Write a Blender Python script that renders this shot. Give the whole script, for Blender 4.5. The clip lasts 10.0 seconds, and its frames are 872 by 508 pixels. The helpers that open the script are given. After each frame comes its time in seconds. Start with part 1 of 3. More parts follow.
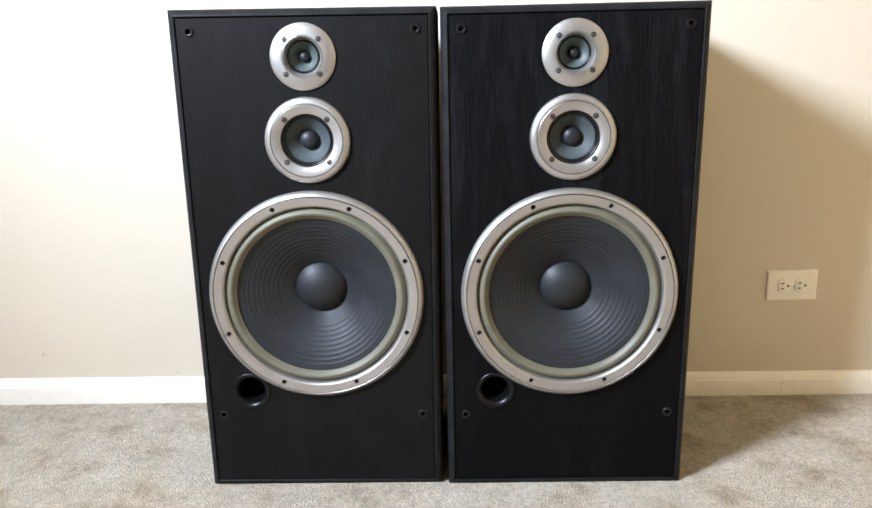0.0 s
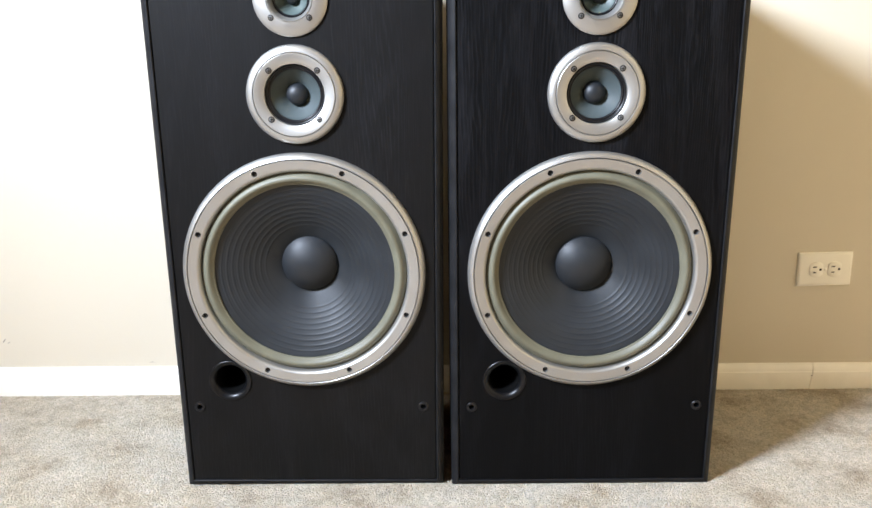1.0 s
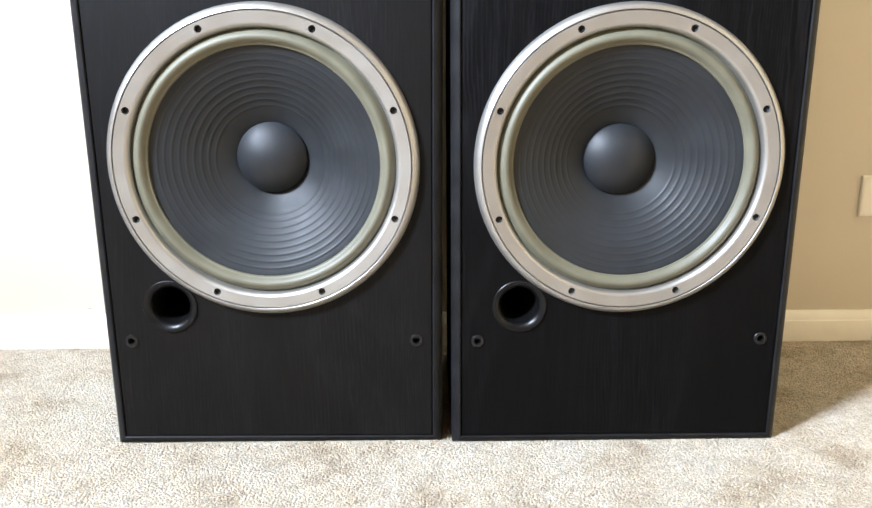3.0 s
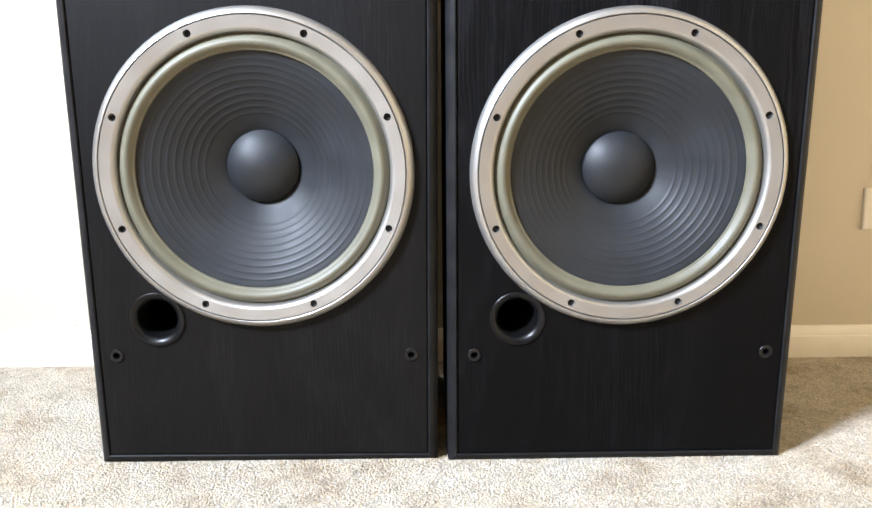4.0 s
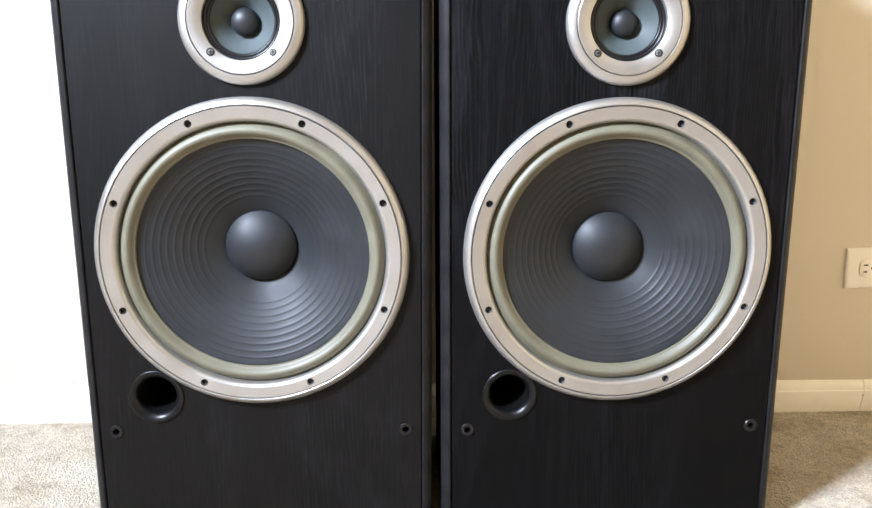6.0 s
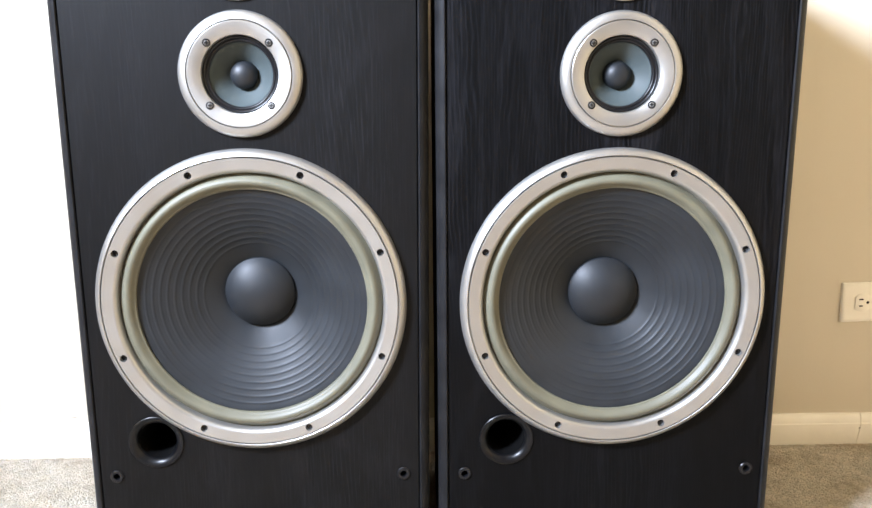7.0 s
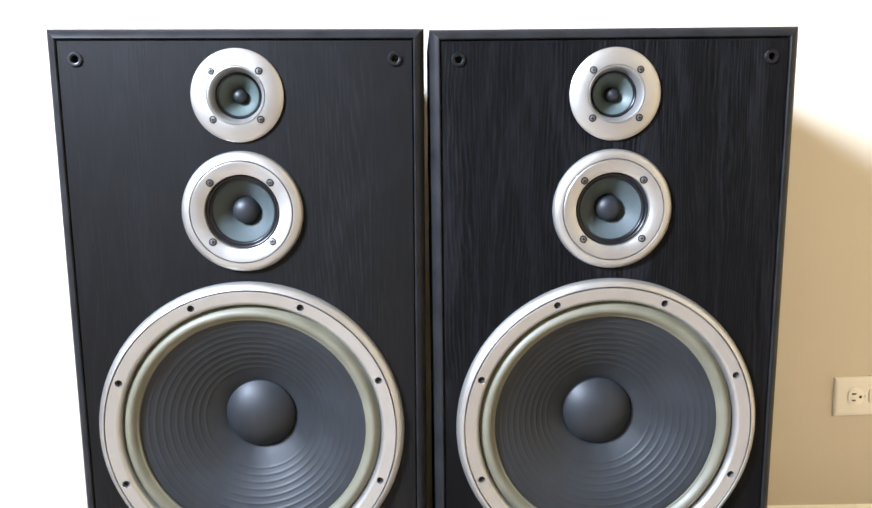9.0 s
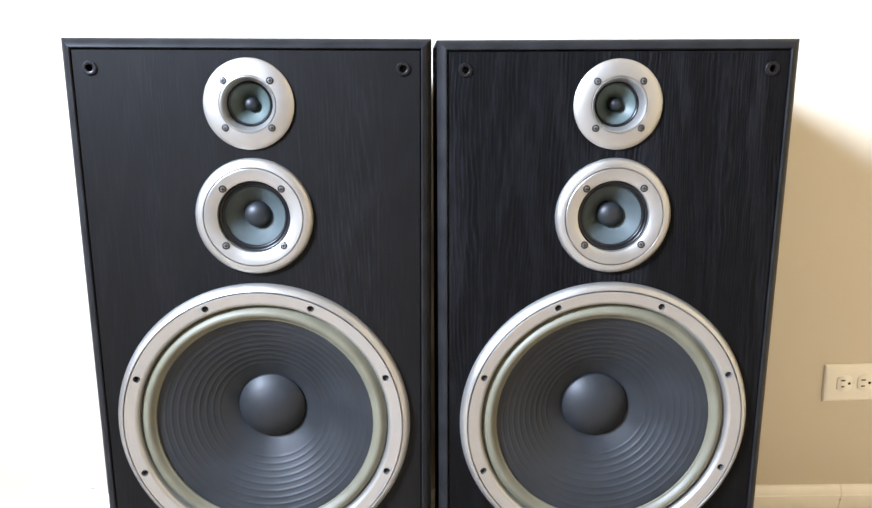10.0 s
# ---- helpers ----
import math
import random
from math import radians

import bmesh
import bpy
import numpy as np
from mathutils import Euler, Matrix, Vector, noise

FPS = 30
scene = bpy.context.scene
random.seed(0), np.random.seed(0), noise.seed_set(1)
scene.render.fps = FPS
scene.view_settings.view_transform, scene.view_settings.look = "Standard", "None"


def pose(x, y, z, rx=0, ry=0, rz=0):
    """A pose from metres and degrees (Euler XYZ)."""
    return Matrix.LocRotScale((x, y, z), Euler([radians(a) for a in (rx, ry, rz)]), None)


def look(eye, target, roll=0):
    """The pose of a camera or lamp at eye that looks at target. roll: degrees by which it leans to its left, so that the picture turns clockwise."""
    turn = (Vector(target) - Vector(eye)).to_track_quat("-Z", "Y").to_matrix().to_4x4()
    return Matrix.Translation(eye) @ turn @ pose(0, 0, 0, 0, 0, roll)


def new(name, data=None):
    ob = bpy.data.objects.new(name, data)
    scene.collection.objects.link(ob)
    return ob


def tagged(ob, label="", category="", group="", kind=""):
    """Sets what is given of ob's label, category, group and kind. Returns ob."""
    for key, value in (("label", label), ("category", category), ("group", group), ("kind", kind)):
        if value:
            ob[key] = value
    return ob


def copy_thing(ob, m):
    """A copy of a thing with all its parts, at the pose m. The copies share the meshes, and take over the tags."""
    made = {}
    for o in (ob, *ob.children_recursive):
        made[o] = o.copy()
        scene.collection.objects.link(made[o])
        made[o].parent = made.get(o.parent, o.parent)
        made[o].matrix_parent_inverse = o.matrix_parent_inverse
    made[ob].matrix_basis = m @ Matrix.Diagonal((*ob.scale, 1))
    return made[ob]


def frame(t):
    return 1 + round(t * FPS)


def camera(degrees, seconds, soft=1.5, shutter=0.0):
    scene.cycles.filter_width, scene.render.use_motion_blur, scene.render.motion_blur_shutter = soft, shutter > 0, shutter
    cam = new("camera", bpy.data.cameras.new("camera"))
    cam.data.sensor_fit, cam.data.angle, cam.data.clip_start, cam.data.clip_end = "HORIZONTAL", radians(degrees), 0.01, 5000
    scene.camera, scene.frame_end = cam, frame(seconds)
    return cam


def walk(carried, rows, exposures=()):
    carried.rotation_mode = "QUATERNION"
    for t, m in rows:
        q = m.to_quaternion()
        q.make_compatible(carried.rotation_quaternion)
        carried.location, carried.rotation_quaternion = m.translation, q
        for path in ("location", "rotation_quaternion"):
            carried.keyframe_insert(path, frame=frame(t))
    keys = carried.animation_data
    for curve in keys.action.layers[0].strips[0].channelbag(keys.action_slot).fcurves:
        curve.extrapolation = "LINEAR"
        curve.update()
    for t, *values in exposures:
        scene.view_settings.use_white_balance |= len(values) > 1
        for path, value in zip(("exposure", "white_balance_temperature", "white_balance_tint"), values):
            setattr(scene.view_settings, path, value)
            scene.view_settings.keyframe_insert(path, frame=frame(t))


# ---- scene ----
cam = camera(59.7, 10.0)
PATH = [
    (0, (0.02, -1.317, 0.816), (-0.022, 0.614, 0.296), -1.3),
    (0.5, (0.009, -1.257, 0.782), (-0.031, 0.673, 0.258), -1.2),
    (1, (-0.003, -1.178, 0.735), (-0.023, 0.752, 0.211), -0.8),
    (1.5, (-0.014, -1.117, 0.671), (-0.01, 0.814, 0.148), -0.5),
    (2, (-0.02, -1.059, 0.609), (-0.004, 0.87, 0.079), -0.3),
    (2.5, (-0.025, -1.0, 0.539), (-0.014, 0.931, 0.018), -0.4),
    (2.7, (-0.022, -0.98, 0.528), (-0.012, 0.953, 0.013), -0.4),
    (3.8, (-0.016, -0.934, 0.489), (-0.001, 1.015, 0.039), -0.7),
    (4, (-0.016, -0.934, 0.491), (0.003, 1.017, 0.051), -0.5),
    (4.5, (-0.018, -0.934, 0.503), (0.006, 1.018, 0.069), -0.1),
    (5, (-0.021, -0.933, 0.521), (0.018, 1.021, 0.095), 0.3),
    (5.5, (-0.02, -0.937, 0.552), (0.024, 1.017, 0.127), 0.3),
    (5.7, (-0.022, -0.937, 0.567), (0.025, 1.017, 0.142), 0.0),
    (6.8, (-0.013, -0.942, 0.63), (0.028, 1.016, 0.225), -0.6),
    (7, (-0.014, -0.939, 0.639), (0.027, 1.02, 0.237), -0.5),
    (7.5, (-0.017, -0.936, 0.658), (0.023, 1.024, 0.261), -0.2),
    (8, (-0.017, -0.936, 0.69), (0.023, 1.027, 0.311), -0.1),
    (8.5, (-0.017, -0.939, 0.735), (0.022, 1.029, 0.386), -0.4),
    (9, (-0.008, -0.939, 0.771), (0.033, 1.032, 0.437), -0.7),
    (9.5, (-0.013, -0.949, 0.818), (0.04, 1.016, 0.45), -0.4),
    (10, (-0.016, -0.958, 0.839), (0.025, 0.99, 0.388), -0.3),
]
EXPOSURES = [
    (0.0, -0.05, 7240, 14), (0.5, 0.05, 7260, 13), (1.0, 0.17, 7280, 13), (1.5, 0.29, 7240, 12), (2.5, 0.44, 7240, 12),
    (4.0, 0.52, 7280, 14), (5.5, 0.55, 7240, 15), (7.5, 0.56, 7060, 15), (9.0, 0.54, 6900, 14), (10.0, 0.48, 6840, 14),
]
walk(cam, [(t, look(eye, target, roll)) for t, eye, target, roll in PATH], EXPOSURES)

# ---- light ----
world = bpy.data.worlds.new("sky")
scene.world = world
world.use_nodes = True
wn = world.node_tree.nodes
sky = wn.new("ShaderNodeTexSky")
sky.sky_type = "NISHITA"
sky.sun_disc = False
sky.sun_elevation, sky.sun_rotation = radians(40), radians(200)
world.node_tree.links.new(sky.outputs["Color"], wn["Background"].inputs["Color"])
wn["Background"].inputs["Strength"].default_value = 0.08

LEFT, RIGHT, BACK, FRONT, TOP = -1.6, 1.36, 0.388, -2.7, 2.6  # inner faces of the room; RIGHT and FRONT, unseen, placed to steer bounced light
FLOOR = -0.006
WIN = (-1.60, -1.00, 1.59, 2.27)  # window opening in the left wall: y0 y1 z0 z1
FAR = (-1.45, -0.65, 0.05, 2.05)  # made-up opening for the added fill lamp, behind the camera: x0 x1 z0 z1

window_light = bpy.data.lights.new("window_light", "AREA")
window_light.shape = "RECTANGLE"
window_light.size, window_light.size_y = 0.44, 0.46
window_light.energy = 130
window_light.spread = radians(126)
window_light.color = (0.60, 0.752, 1.0)
lamp = new("window_light", window_light)
# daylight falls in slantwise, towards the back wall
lamp.matrix_world = look((LEFT - 0.02, (WIN[0] + WIN[1]) / 2, (WIN[2] + WIN[3]) / 2), (0.3, 0.3, 0.9))

# added unseen lamp: cool fill and sheen for the front boards
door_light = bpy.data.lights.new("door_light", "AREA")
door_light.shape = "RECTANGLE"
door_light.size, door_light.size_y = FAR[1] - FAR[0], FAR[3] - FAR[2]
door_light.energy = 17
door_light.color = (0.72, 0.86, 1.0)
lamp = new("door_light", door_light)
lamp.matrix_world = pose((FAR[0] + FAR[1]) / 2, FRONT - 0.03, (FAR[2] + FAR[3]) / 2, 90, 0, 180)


# ---- materials ----
def material(name, color, rough=0.5, metal=0.0, spec=0.5):
    m = bpy.data.materials.new(name)
    m.use_nodes = True
    b = m.node_tree.nodes["Principled BSDF"]
    b.inputs["Base Color"].default_value = (*color, 1)
    b.inputs["Roughness"].default_value = rough
    b.inputs["Metallic"].default_value = metal
    b.inputs["Specular IOR Level"].default_value = spec
    return m


class Tree:
    """Short hand for wiring a material."""

    def __init__(self, m):
        self.t = m.node_tree
        self.bsdf = self.t.nodes["Principled BSDF"]

    def node(self, kind, **values):
        n = self.t.nodes.new(kind)
        for key, v in values.items():
            n.inputs[key.replace("_", " ")].default_value = v
        return n

    def link(self, a, out, b, inp):
        self.t.links.new(a.outputs[out], b.inputs[inp])

    def coords(self, scale=(1, 1, 1), jitter=False):
        c = self.node("ShaderNodeTexCoord")
        m = self.node("ShaderNodeMapping", Scale=scale)
        self.link(c, "Object", m, "Vector")
        if jitter:
            info = self.node("ShaderNodeObjectInfo")
            mul = self.node("ShaderNodeMath")
            mul.operation = "MULTIPLY"
            mul.inputs[1].default_value = 37.0
            self.link(info, "Random", mul, 0)
            self.link(mul, "Value", m, "Location")
        return m

    def noise(self, where, scale, detail=4.0, rough=0.5, distort=0.0):
        n = self.node("ShaderNodeTexNoise", Scale=scale, Detail=detail, Roughness=rough, Distortion=distort)
        self.link(where, "Vector", n, "Vector")
        return n

    def ramp(self, src, out, stops):
        r = self.node("ShaderNodeValToRGB")
        e = r.color_ramp.elements
        while len(e) < len(stops):
            e.new(0.5)
        for el, (p, c) in zip(e, stops):
            el.position = p
            el.color = (*c, 1) if len(c) == 3 else c
        self.link(src, out, r, "Fac")
        return r

    def mix(self, a, b, fac, blend="MIX"):
        m = self.node("ShaderNodeMixRGB")
        m.blend_type = blend
        for sock, v in (("Color1", a), ("Color2", b), ("Fac", fac)):
            if isinstance(v, tuple) and not isinstance(v[0], (int, float)):
                self.link(v[0], v[1], m, sock)
            elif isinstance(v, tuple):
                m.inputs[sock].default_value = (*v, 1)
            else:
                m.inputs[sock].default_value = v
        return m

    def bump(self, src, out, strength, distance, below=None):
        b = self.node("ShaderNodeBump", Strength=strength, Distance=distance)
        self.link(src, out, b, "Height")
        if below:
            self.link(below, "Normal", b, "Normal")
        return b


def grey(v):
    return (v, v, v)


def wall_paint(name, a, b):
    m = material(name, a, 0.6, spec=0.3)
    t = Tree(m)
    w = t.coords()
    big = t.noise(w, 1.7, 3)
    col = t.ramp(big, "Fac", [(0.35, a), (0.65, b)])
    t.link(col, "Color", t.bsdf, "Base Color")
    peel = t.noise(w, 210, 2)
    soft = t.noise(w, 14, 3)
    b1 = t.bump(soft, "Fac", 0.2, 0.003)
    b2 = t.bump(peel, "Fac", 0.16, 0.0008, b1)
    t.link(b2, "Normal", t.bsdf, "Normal")
    return m


def black_ash(name, spec, figured, dark, light, bands_per=52.0, stretch=0.3, sheen_above=0.0, broken=0.9, wiggle=2.0):
    """Black vinyl printed and embossed with ash grain, running upright."""
    m = material(name, grey(0.02), 0.5, spec=spec)
    t = Tree(m)
    w = t.coords((1, 1, 0.06), True)
    bend = t.coords((1, 1, 0.13), True)
    figure = t.noise(bend, 5.5, 3.5, 0.52)
    swing = t.node("ShaderNodeMath")
    swing.operation = "MULTIPLY"
    swing.inputs[1].default_value = 170.0
    t.link(figure, "Fac", swing, 0)
    across = t.node("ShaderNodeSeparateXYZ")
    t.link(bend, "Vector", across, "Vector")
    phase = t.node("ShaderNodeMath")
    phase.operation = "MULTIPLY_ADD"
    phase.inputs[1].default_value = 1350.0
    t.link(across, "X", phase, 0)
    t.link(swing, "Value", phase, 2)
    ripple = t.noise(t.coords((1, 1, 0.4), True), 48, 2)
    bent = t.node("ShaderNodeMath")
    bent.operation = "MULTIPLY_ADD"
    bent.inputs[1].default_value = wiggle
    t.link(ripple, "Fac", bent, 0)
    t.link(phase, "Value", bent, 2)
    rings = t.node("ShaderNodeMath")
    rings.operation = "SINE"
    t.link(bent, "Value", rings, 0)
    fine = t.noise(w, 330, 5, 0.7, 0.4)
    broad = t.noise(bend, 7, 2)
    line = t.ramp(rings, "Value", [(0.2, grey(0.0)), (1.0, grey(1))])
    pores = t.ramp(fine, "Fac", [(0.43, grey(0.0)), (0.62, grey(1))])
    cut = t.mix((line, "Color"), (pores, "Color"), broken, "MULTIPLY")
    fine_lines = t.mix((cut, "Color"), (pores, "Color"), 0.3)
    # broad arched bands with ragged edges
    arch = t.coords((1, 1, stretch), True)
    sweep = t.noise(arch, 4.5, 2, 0.45)
    ragged = t.noise(t.coords((1, 1, 0.09), True), 190, 3, 0.65)
    turn = t.node("ShaderNodeMath")
    turn.operation = "MULTIPLY_ADD"
    turn.inputs[1].default_value = bands_per
    t.link(sweep, "Fac", turn, 0)
    tear = t.node("ShaderNodeMath")
    tear.operation = "MULTIPLY"
    tear.inputs[1].default_value = 3.4
    t.link(ragged, "Fac", tear, 0)
    t.link(tear, "Value", turn, 2)
    band = t.node("ShaderNodeMath")
    band.operation = "SINE"
    t.link(turn, "Value", band, 0)
    bands = t.ramp(band, "Value", [(0.35, grey(0)), (0.75, grey(1))])
    bands = t.mix((bands, "Color"), (pores, "Color"), 0.7, "MULTIPLY")
    g = t.mix((fine_lines, "Color"), (bands, "Color"), figured, "SCREEN")
    area = t.ramp(broad, "Fac", [(0.42, grey(0.35)), (0.64, grey(1))])
    amount = t.mix((g, "Color"), (area, "Color"), 1.0, "MULTIPLY")
    if sheen_above:  # grain painted fainter towards the foot, in place of the weaker sheen there
        height = t.node("ShaderNodeSeparateXYZ")
        t.link(t.coords(), "Vector", height, "Vector")
        run = t.ramp(height, "Z", [(sheen_above - 0.2, grey(0.25)), (sheen_above + 0.15, grey(1))])
        amount = t.mix((amount, "Color"), (run, "Color"), 1.0, "MULTIPLY")
    col = t.mix(dark, light, (amount, "Color"))
    t.link(col, "Color", t.bsdf, "Base Color")
    rough = t.ramp(amount, "Color", [(0.0, grey(0.54)), (1.0, grey(0.45))])
    t.link(rough, "Color", t.bsdf, "Roughness")
    b = t.bump(amount, "Color", 0.3, 0.0004)
    t.link(b, "Normal", t.bsdf, "Normal")
    return m


def grained(name, color, rough, metal=0.0, scale=600, strength=0.15, depth=0.0003, spread=0.12, spec=0.5):
    """A material with fine relief and slight blotches of tone."""
    m = material(name, color, rough, metal, spec)
    t = Tree(m)
    w = t.coords()
    n = t.noise(w, scale, 2)
    blot = t.noise(w, 22, 3)
    lo = tuple(c * (1 - spread) for c in color)
    hi = tuple(min(1, c * (1 + spread)) for c in color)
    col = t.ramp(blot, "Fac", [(0.3, lo), (0.7, hi)])
    t.link(col, "Color", t.bsdf, "Base Color")
    r = t.ramp(blot, "Fac", [(0.3, grey(rough * 0.88)), (0.7, grey(min(1, rough * 1.12)))])
    t.link(r, "Color", t.bsdf, "Roughness")
    b = t.bump(n, "Fac", strength, depth)
    t.link(b, "Normal", t.bsdf, "Normal")
    return m


def carpet_yarn():
    m = material("carpet_yarn", (0.5, 0.45, 0.38), 0.9, spec=0.1)
    t = Tree(m)
    g = t.node("ShaderNodeNewGeometry")
    w = t.coords()
    tuft = t.ramp(g, "Random Per Island", [(0.0, (0.60, 0.465, 0.335)), (0.45, (0.72, 0.565, 0.415)), (1.0, (0.81, 0.65, 0.49))])
    patch = t.noise(w, 9, 4, 0.62)
    clump = t.noise(w, 75, 2, 0.5)
    tuft = t.mix((tuft, "Color"), (t.ramp(clump, "Fac", [(0.36, grey(0.84)), (0.6, grey(1.0))]), "Color"), 1.0, "MULTIPLY")
    tone = t.ramp(patch, "Fac", [(0.36, (0.65, 0.61, 0.57)), (0.47, (0.89, 0.87, 0.845)), (0.6, grey(1.0))])
    col = t.mix((tuft, "Color"), (tone, "Color"), 1.0, "MULTIPLY")
    t.link(col, "Color", t.bsdf, "Base Color")
    t.bsdf.inputs["Subsurface Weight"].default_value = 0.85
    t.bsdf.inputs["Subsurface Radius"].default_value = (1.0, 0.8, 0.6)
    t.bsdf.inputs["Subsurface Scale"].default_value = 0.006
    return m


def carpet_flat():
    m = material("carpet_flat", (0.5, 0.45, 0.38), 0.95, spec=0.1)
    t = Tree(m)
    w = t.coords()
    n = t.noise(w, 180, 3, 0.7)
    col = t.ramp(n, "Fac", [(0.3, (0.58, 0.465, 0.352)), (0.7, (0.69, 0.555, 0.425))])
    t.link(col, "Color", t.bsdf, "Base Color")
    b = t.bump(n, "Fac", 0.8, 0.006)
    t.link(b, "Normal", t.bsdf, "Normal")
    return m


WALL = wall_paint("wall_paint", (0.615, 0.557, 0.448), (0.645, 0.585, 0.473))
# tints of the unseen walls and ceiling, added to steer warm bounced light
WARM_BOUNCE = wall_paint("tan_wall_paint", (0.76, 0.575, 0.325), (0.78, 0.59, 0.338))
FRONT_BOUNCE = wall_paint("brown_wall_paint", (0.40, 0.29, 0.14), (0.42, 0.305, 0.15))
CEILING = wall_paint("ceiling_paint", (0.64, 0.53, 0.385), (0.66, 0.55, 0.40))
TRIM = grained("white_trim_paint", (0.87, 0.84, 0.76), 0.35, scale=90, strength=0.2, depth=0.0008, spread=0.03)
IVORY = grained("ivory_plastic", (0.87, 0.84, 0.75), 0.3, scale=300, strength=0.05, spread=0.02)
SLOT = material("dark_slot", (0.006, 0.0055, 0.005), 0.7, spec=0.15)
YARN, FLAT = carpet_yarn(), carpet_flat()
ASH = black_ash("black_ash", 0.14, 0.4, (0.0031, 0.0029, 0.0028), (0.0118, 0.0117, 0.0130))
# stronger grain; base and gloss lowered where the right board catches less light
FIGURED_DIM_ASH = black_ash("figured_black_ash", 0.085, 0.6, (0.0014, 0.0014, 0.0016), (0.0185, 0.0190, 0.0222), 120.0, 0.13, 0.5, 0.5, 9.0)
EDGE = grained("black_moulding", (0.0115, 0.0116, 0.0124), 0.44, scale=420, strength=0.25, spread=0.3, spec=0.11)
SILVER = grained("champagne_silver_paint", (0.405, 0.398, 0.377), 0.42, 0.82, 1400, 0.12, 0.0002, 0.012)
RUBBER = grained("grey_green_surround", (0.118, 0.113, 0.078), 0.52, scale=900, strength=0.15, spread=0.12)
CONE = grained("dark_paper_cone", (0.0150, 0.0176, 0.0202), 0.50, scale=800, strength=0.4, spread=0.16, spec=0.30)
CAP = grained("black_dust_cap", (0.0108, 0.0130, 0.0155), 0.52, scale=1000, strength=0.2, spread=0.12, spec=0.4)
MIDCONE = grained("slate_cone", (0.047, 0.061, 0.062), 0.58, scale=900, strength=0.2, spread=0.1, spec=0.25)
TWEETCONE = grained("green_grey_cone", (0.051, 0.072, 0.067), 0.5, scale=900, strength=0.2, spread=0.1, spec=0.35)
BLACK = grained("black_plastic", (0.005, 0.005, 0.006), 0.34, scale=700, strength=0.1, spread=0.2, spec=0.34)
PORT_PLASTIC = grained("satin_black_plastic", (0.0030, 0.0032, 0.0038), 0.33, scale=700, strength=0.1, spread=0.15, spec=0.26)
TUBE = material("matt_black_card", grey(0.003), 0.95, spec=0.05)
STEEL = grained("dull_screw_steel", (0.13, 0.125, 0.118), 0.5, 0.3, 1500, 0.1, 0.0001, 0.2)
FRAME_PAINT = material("window_frame_paint", grey(0.8), 0.4)


# ---- mesh helpers ----
def finish(bm, smooth=0.0):
    """Outward faces; smooth shading with edges sharper than that many degrees kept."""
    bmesh.ops.recalc_face_normals(bm, faces=bm.faces)
    if smooth:
        for f in bm.faces:
            f.smooth = True
        for e in bm.edges:
            e.smooth = len(e.link_faces) == 2 and e.calc_face_angle(0) < radians(smooth)
    return bm


def mesh_of(name, bm, *mats):
    me = bpy.data.meshes.new(name)
    bm.to_mesh(me)
    bm.free()
    for m in mats:
        me.materials.append(m)
    return me


def part(name, bm, mat, parent=None, label="", at=None):
    mats = mat if isinstance(mat, tuple) else (mat,)
    ob = new(name, mesh_of(name, bm, *mats))
    ob.parent = parent
    if at:
        ob.location = at
    if label:
        tagged(ob, label)
    return ob


def again(ob, at):
    """The same part once more under the same parent."""
    o = new(ob.name.split(".")[0], ob.data)
    o.parent, o.location = ob.parent, at
    return o


def box(bm, x0, x1, y0, y1, z0, z1):
    vs = [bm.verts.new((x, y, z)) for x in (x0, x1) for y in (y0, y1) for z in (z0, z1)]
    for q in ((0, 1, 3, 2), (4, 6, 7, 5), (0, 4, 5, 1), (2, 3, 7, 6), (0, 2, 6, 4), (1, 5, 7, 3)):
        bm.faces.new([vs[i] for i in q])
    return vs


def boxes(*sizes, bevel=0.0):
    bm = bmesh.new()
    for s in sizes:
        box(bm, *s)
    if bevel:
        bmesh.ops.bevel(bm, geom=bm.edges[:], offset=bevel, segments=2, affect="EDGES", profile=0.7)
    return finish(bm, 40 if bevel else 0)


def lathe(profile, seg=96, smooth=35, bm=None):
    """Turns (radius, y) points round the y axis; a radius of 0 closes the end."""
    bm = bm or bmesh.new()
    rings = []
    for r, y in profile:
        if r <= 0:
            rings.append([bm.verts.new((0, y, 0))])
        else:
            rings.append([bm.verts.new((r * math.cos(2 * math.pi * i / seg), y, r * math.sin(2 * math.pi * i / seg))) for i in range(seg)])
    for a, b in zip(rings, rings[1:]):
        for i in range(seg):
            j = (i + 1) % seg
            q = [a[i % len(a)], a[j % len(a)], b[j % len(b)], b[i % len(b)]]
            q = list(dict.fromkeys(q))
            if len(q) > 2:
                bm.faces.new(q)
    return finish(bm, smooth) if smooth else bm


def circle(cx, cz, r, n):
    return [(cx + r * math.cos(2 * math.pi * i / n), cz + r * math.sin(2 * math.pi * i / n)) for i in range(n)]


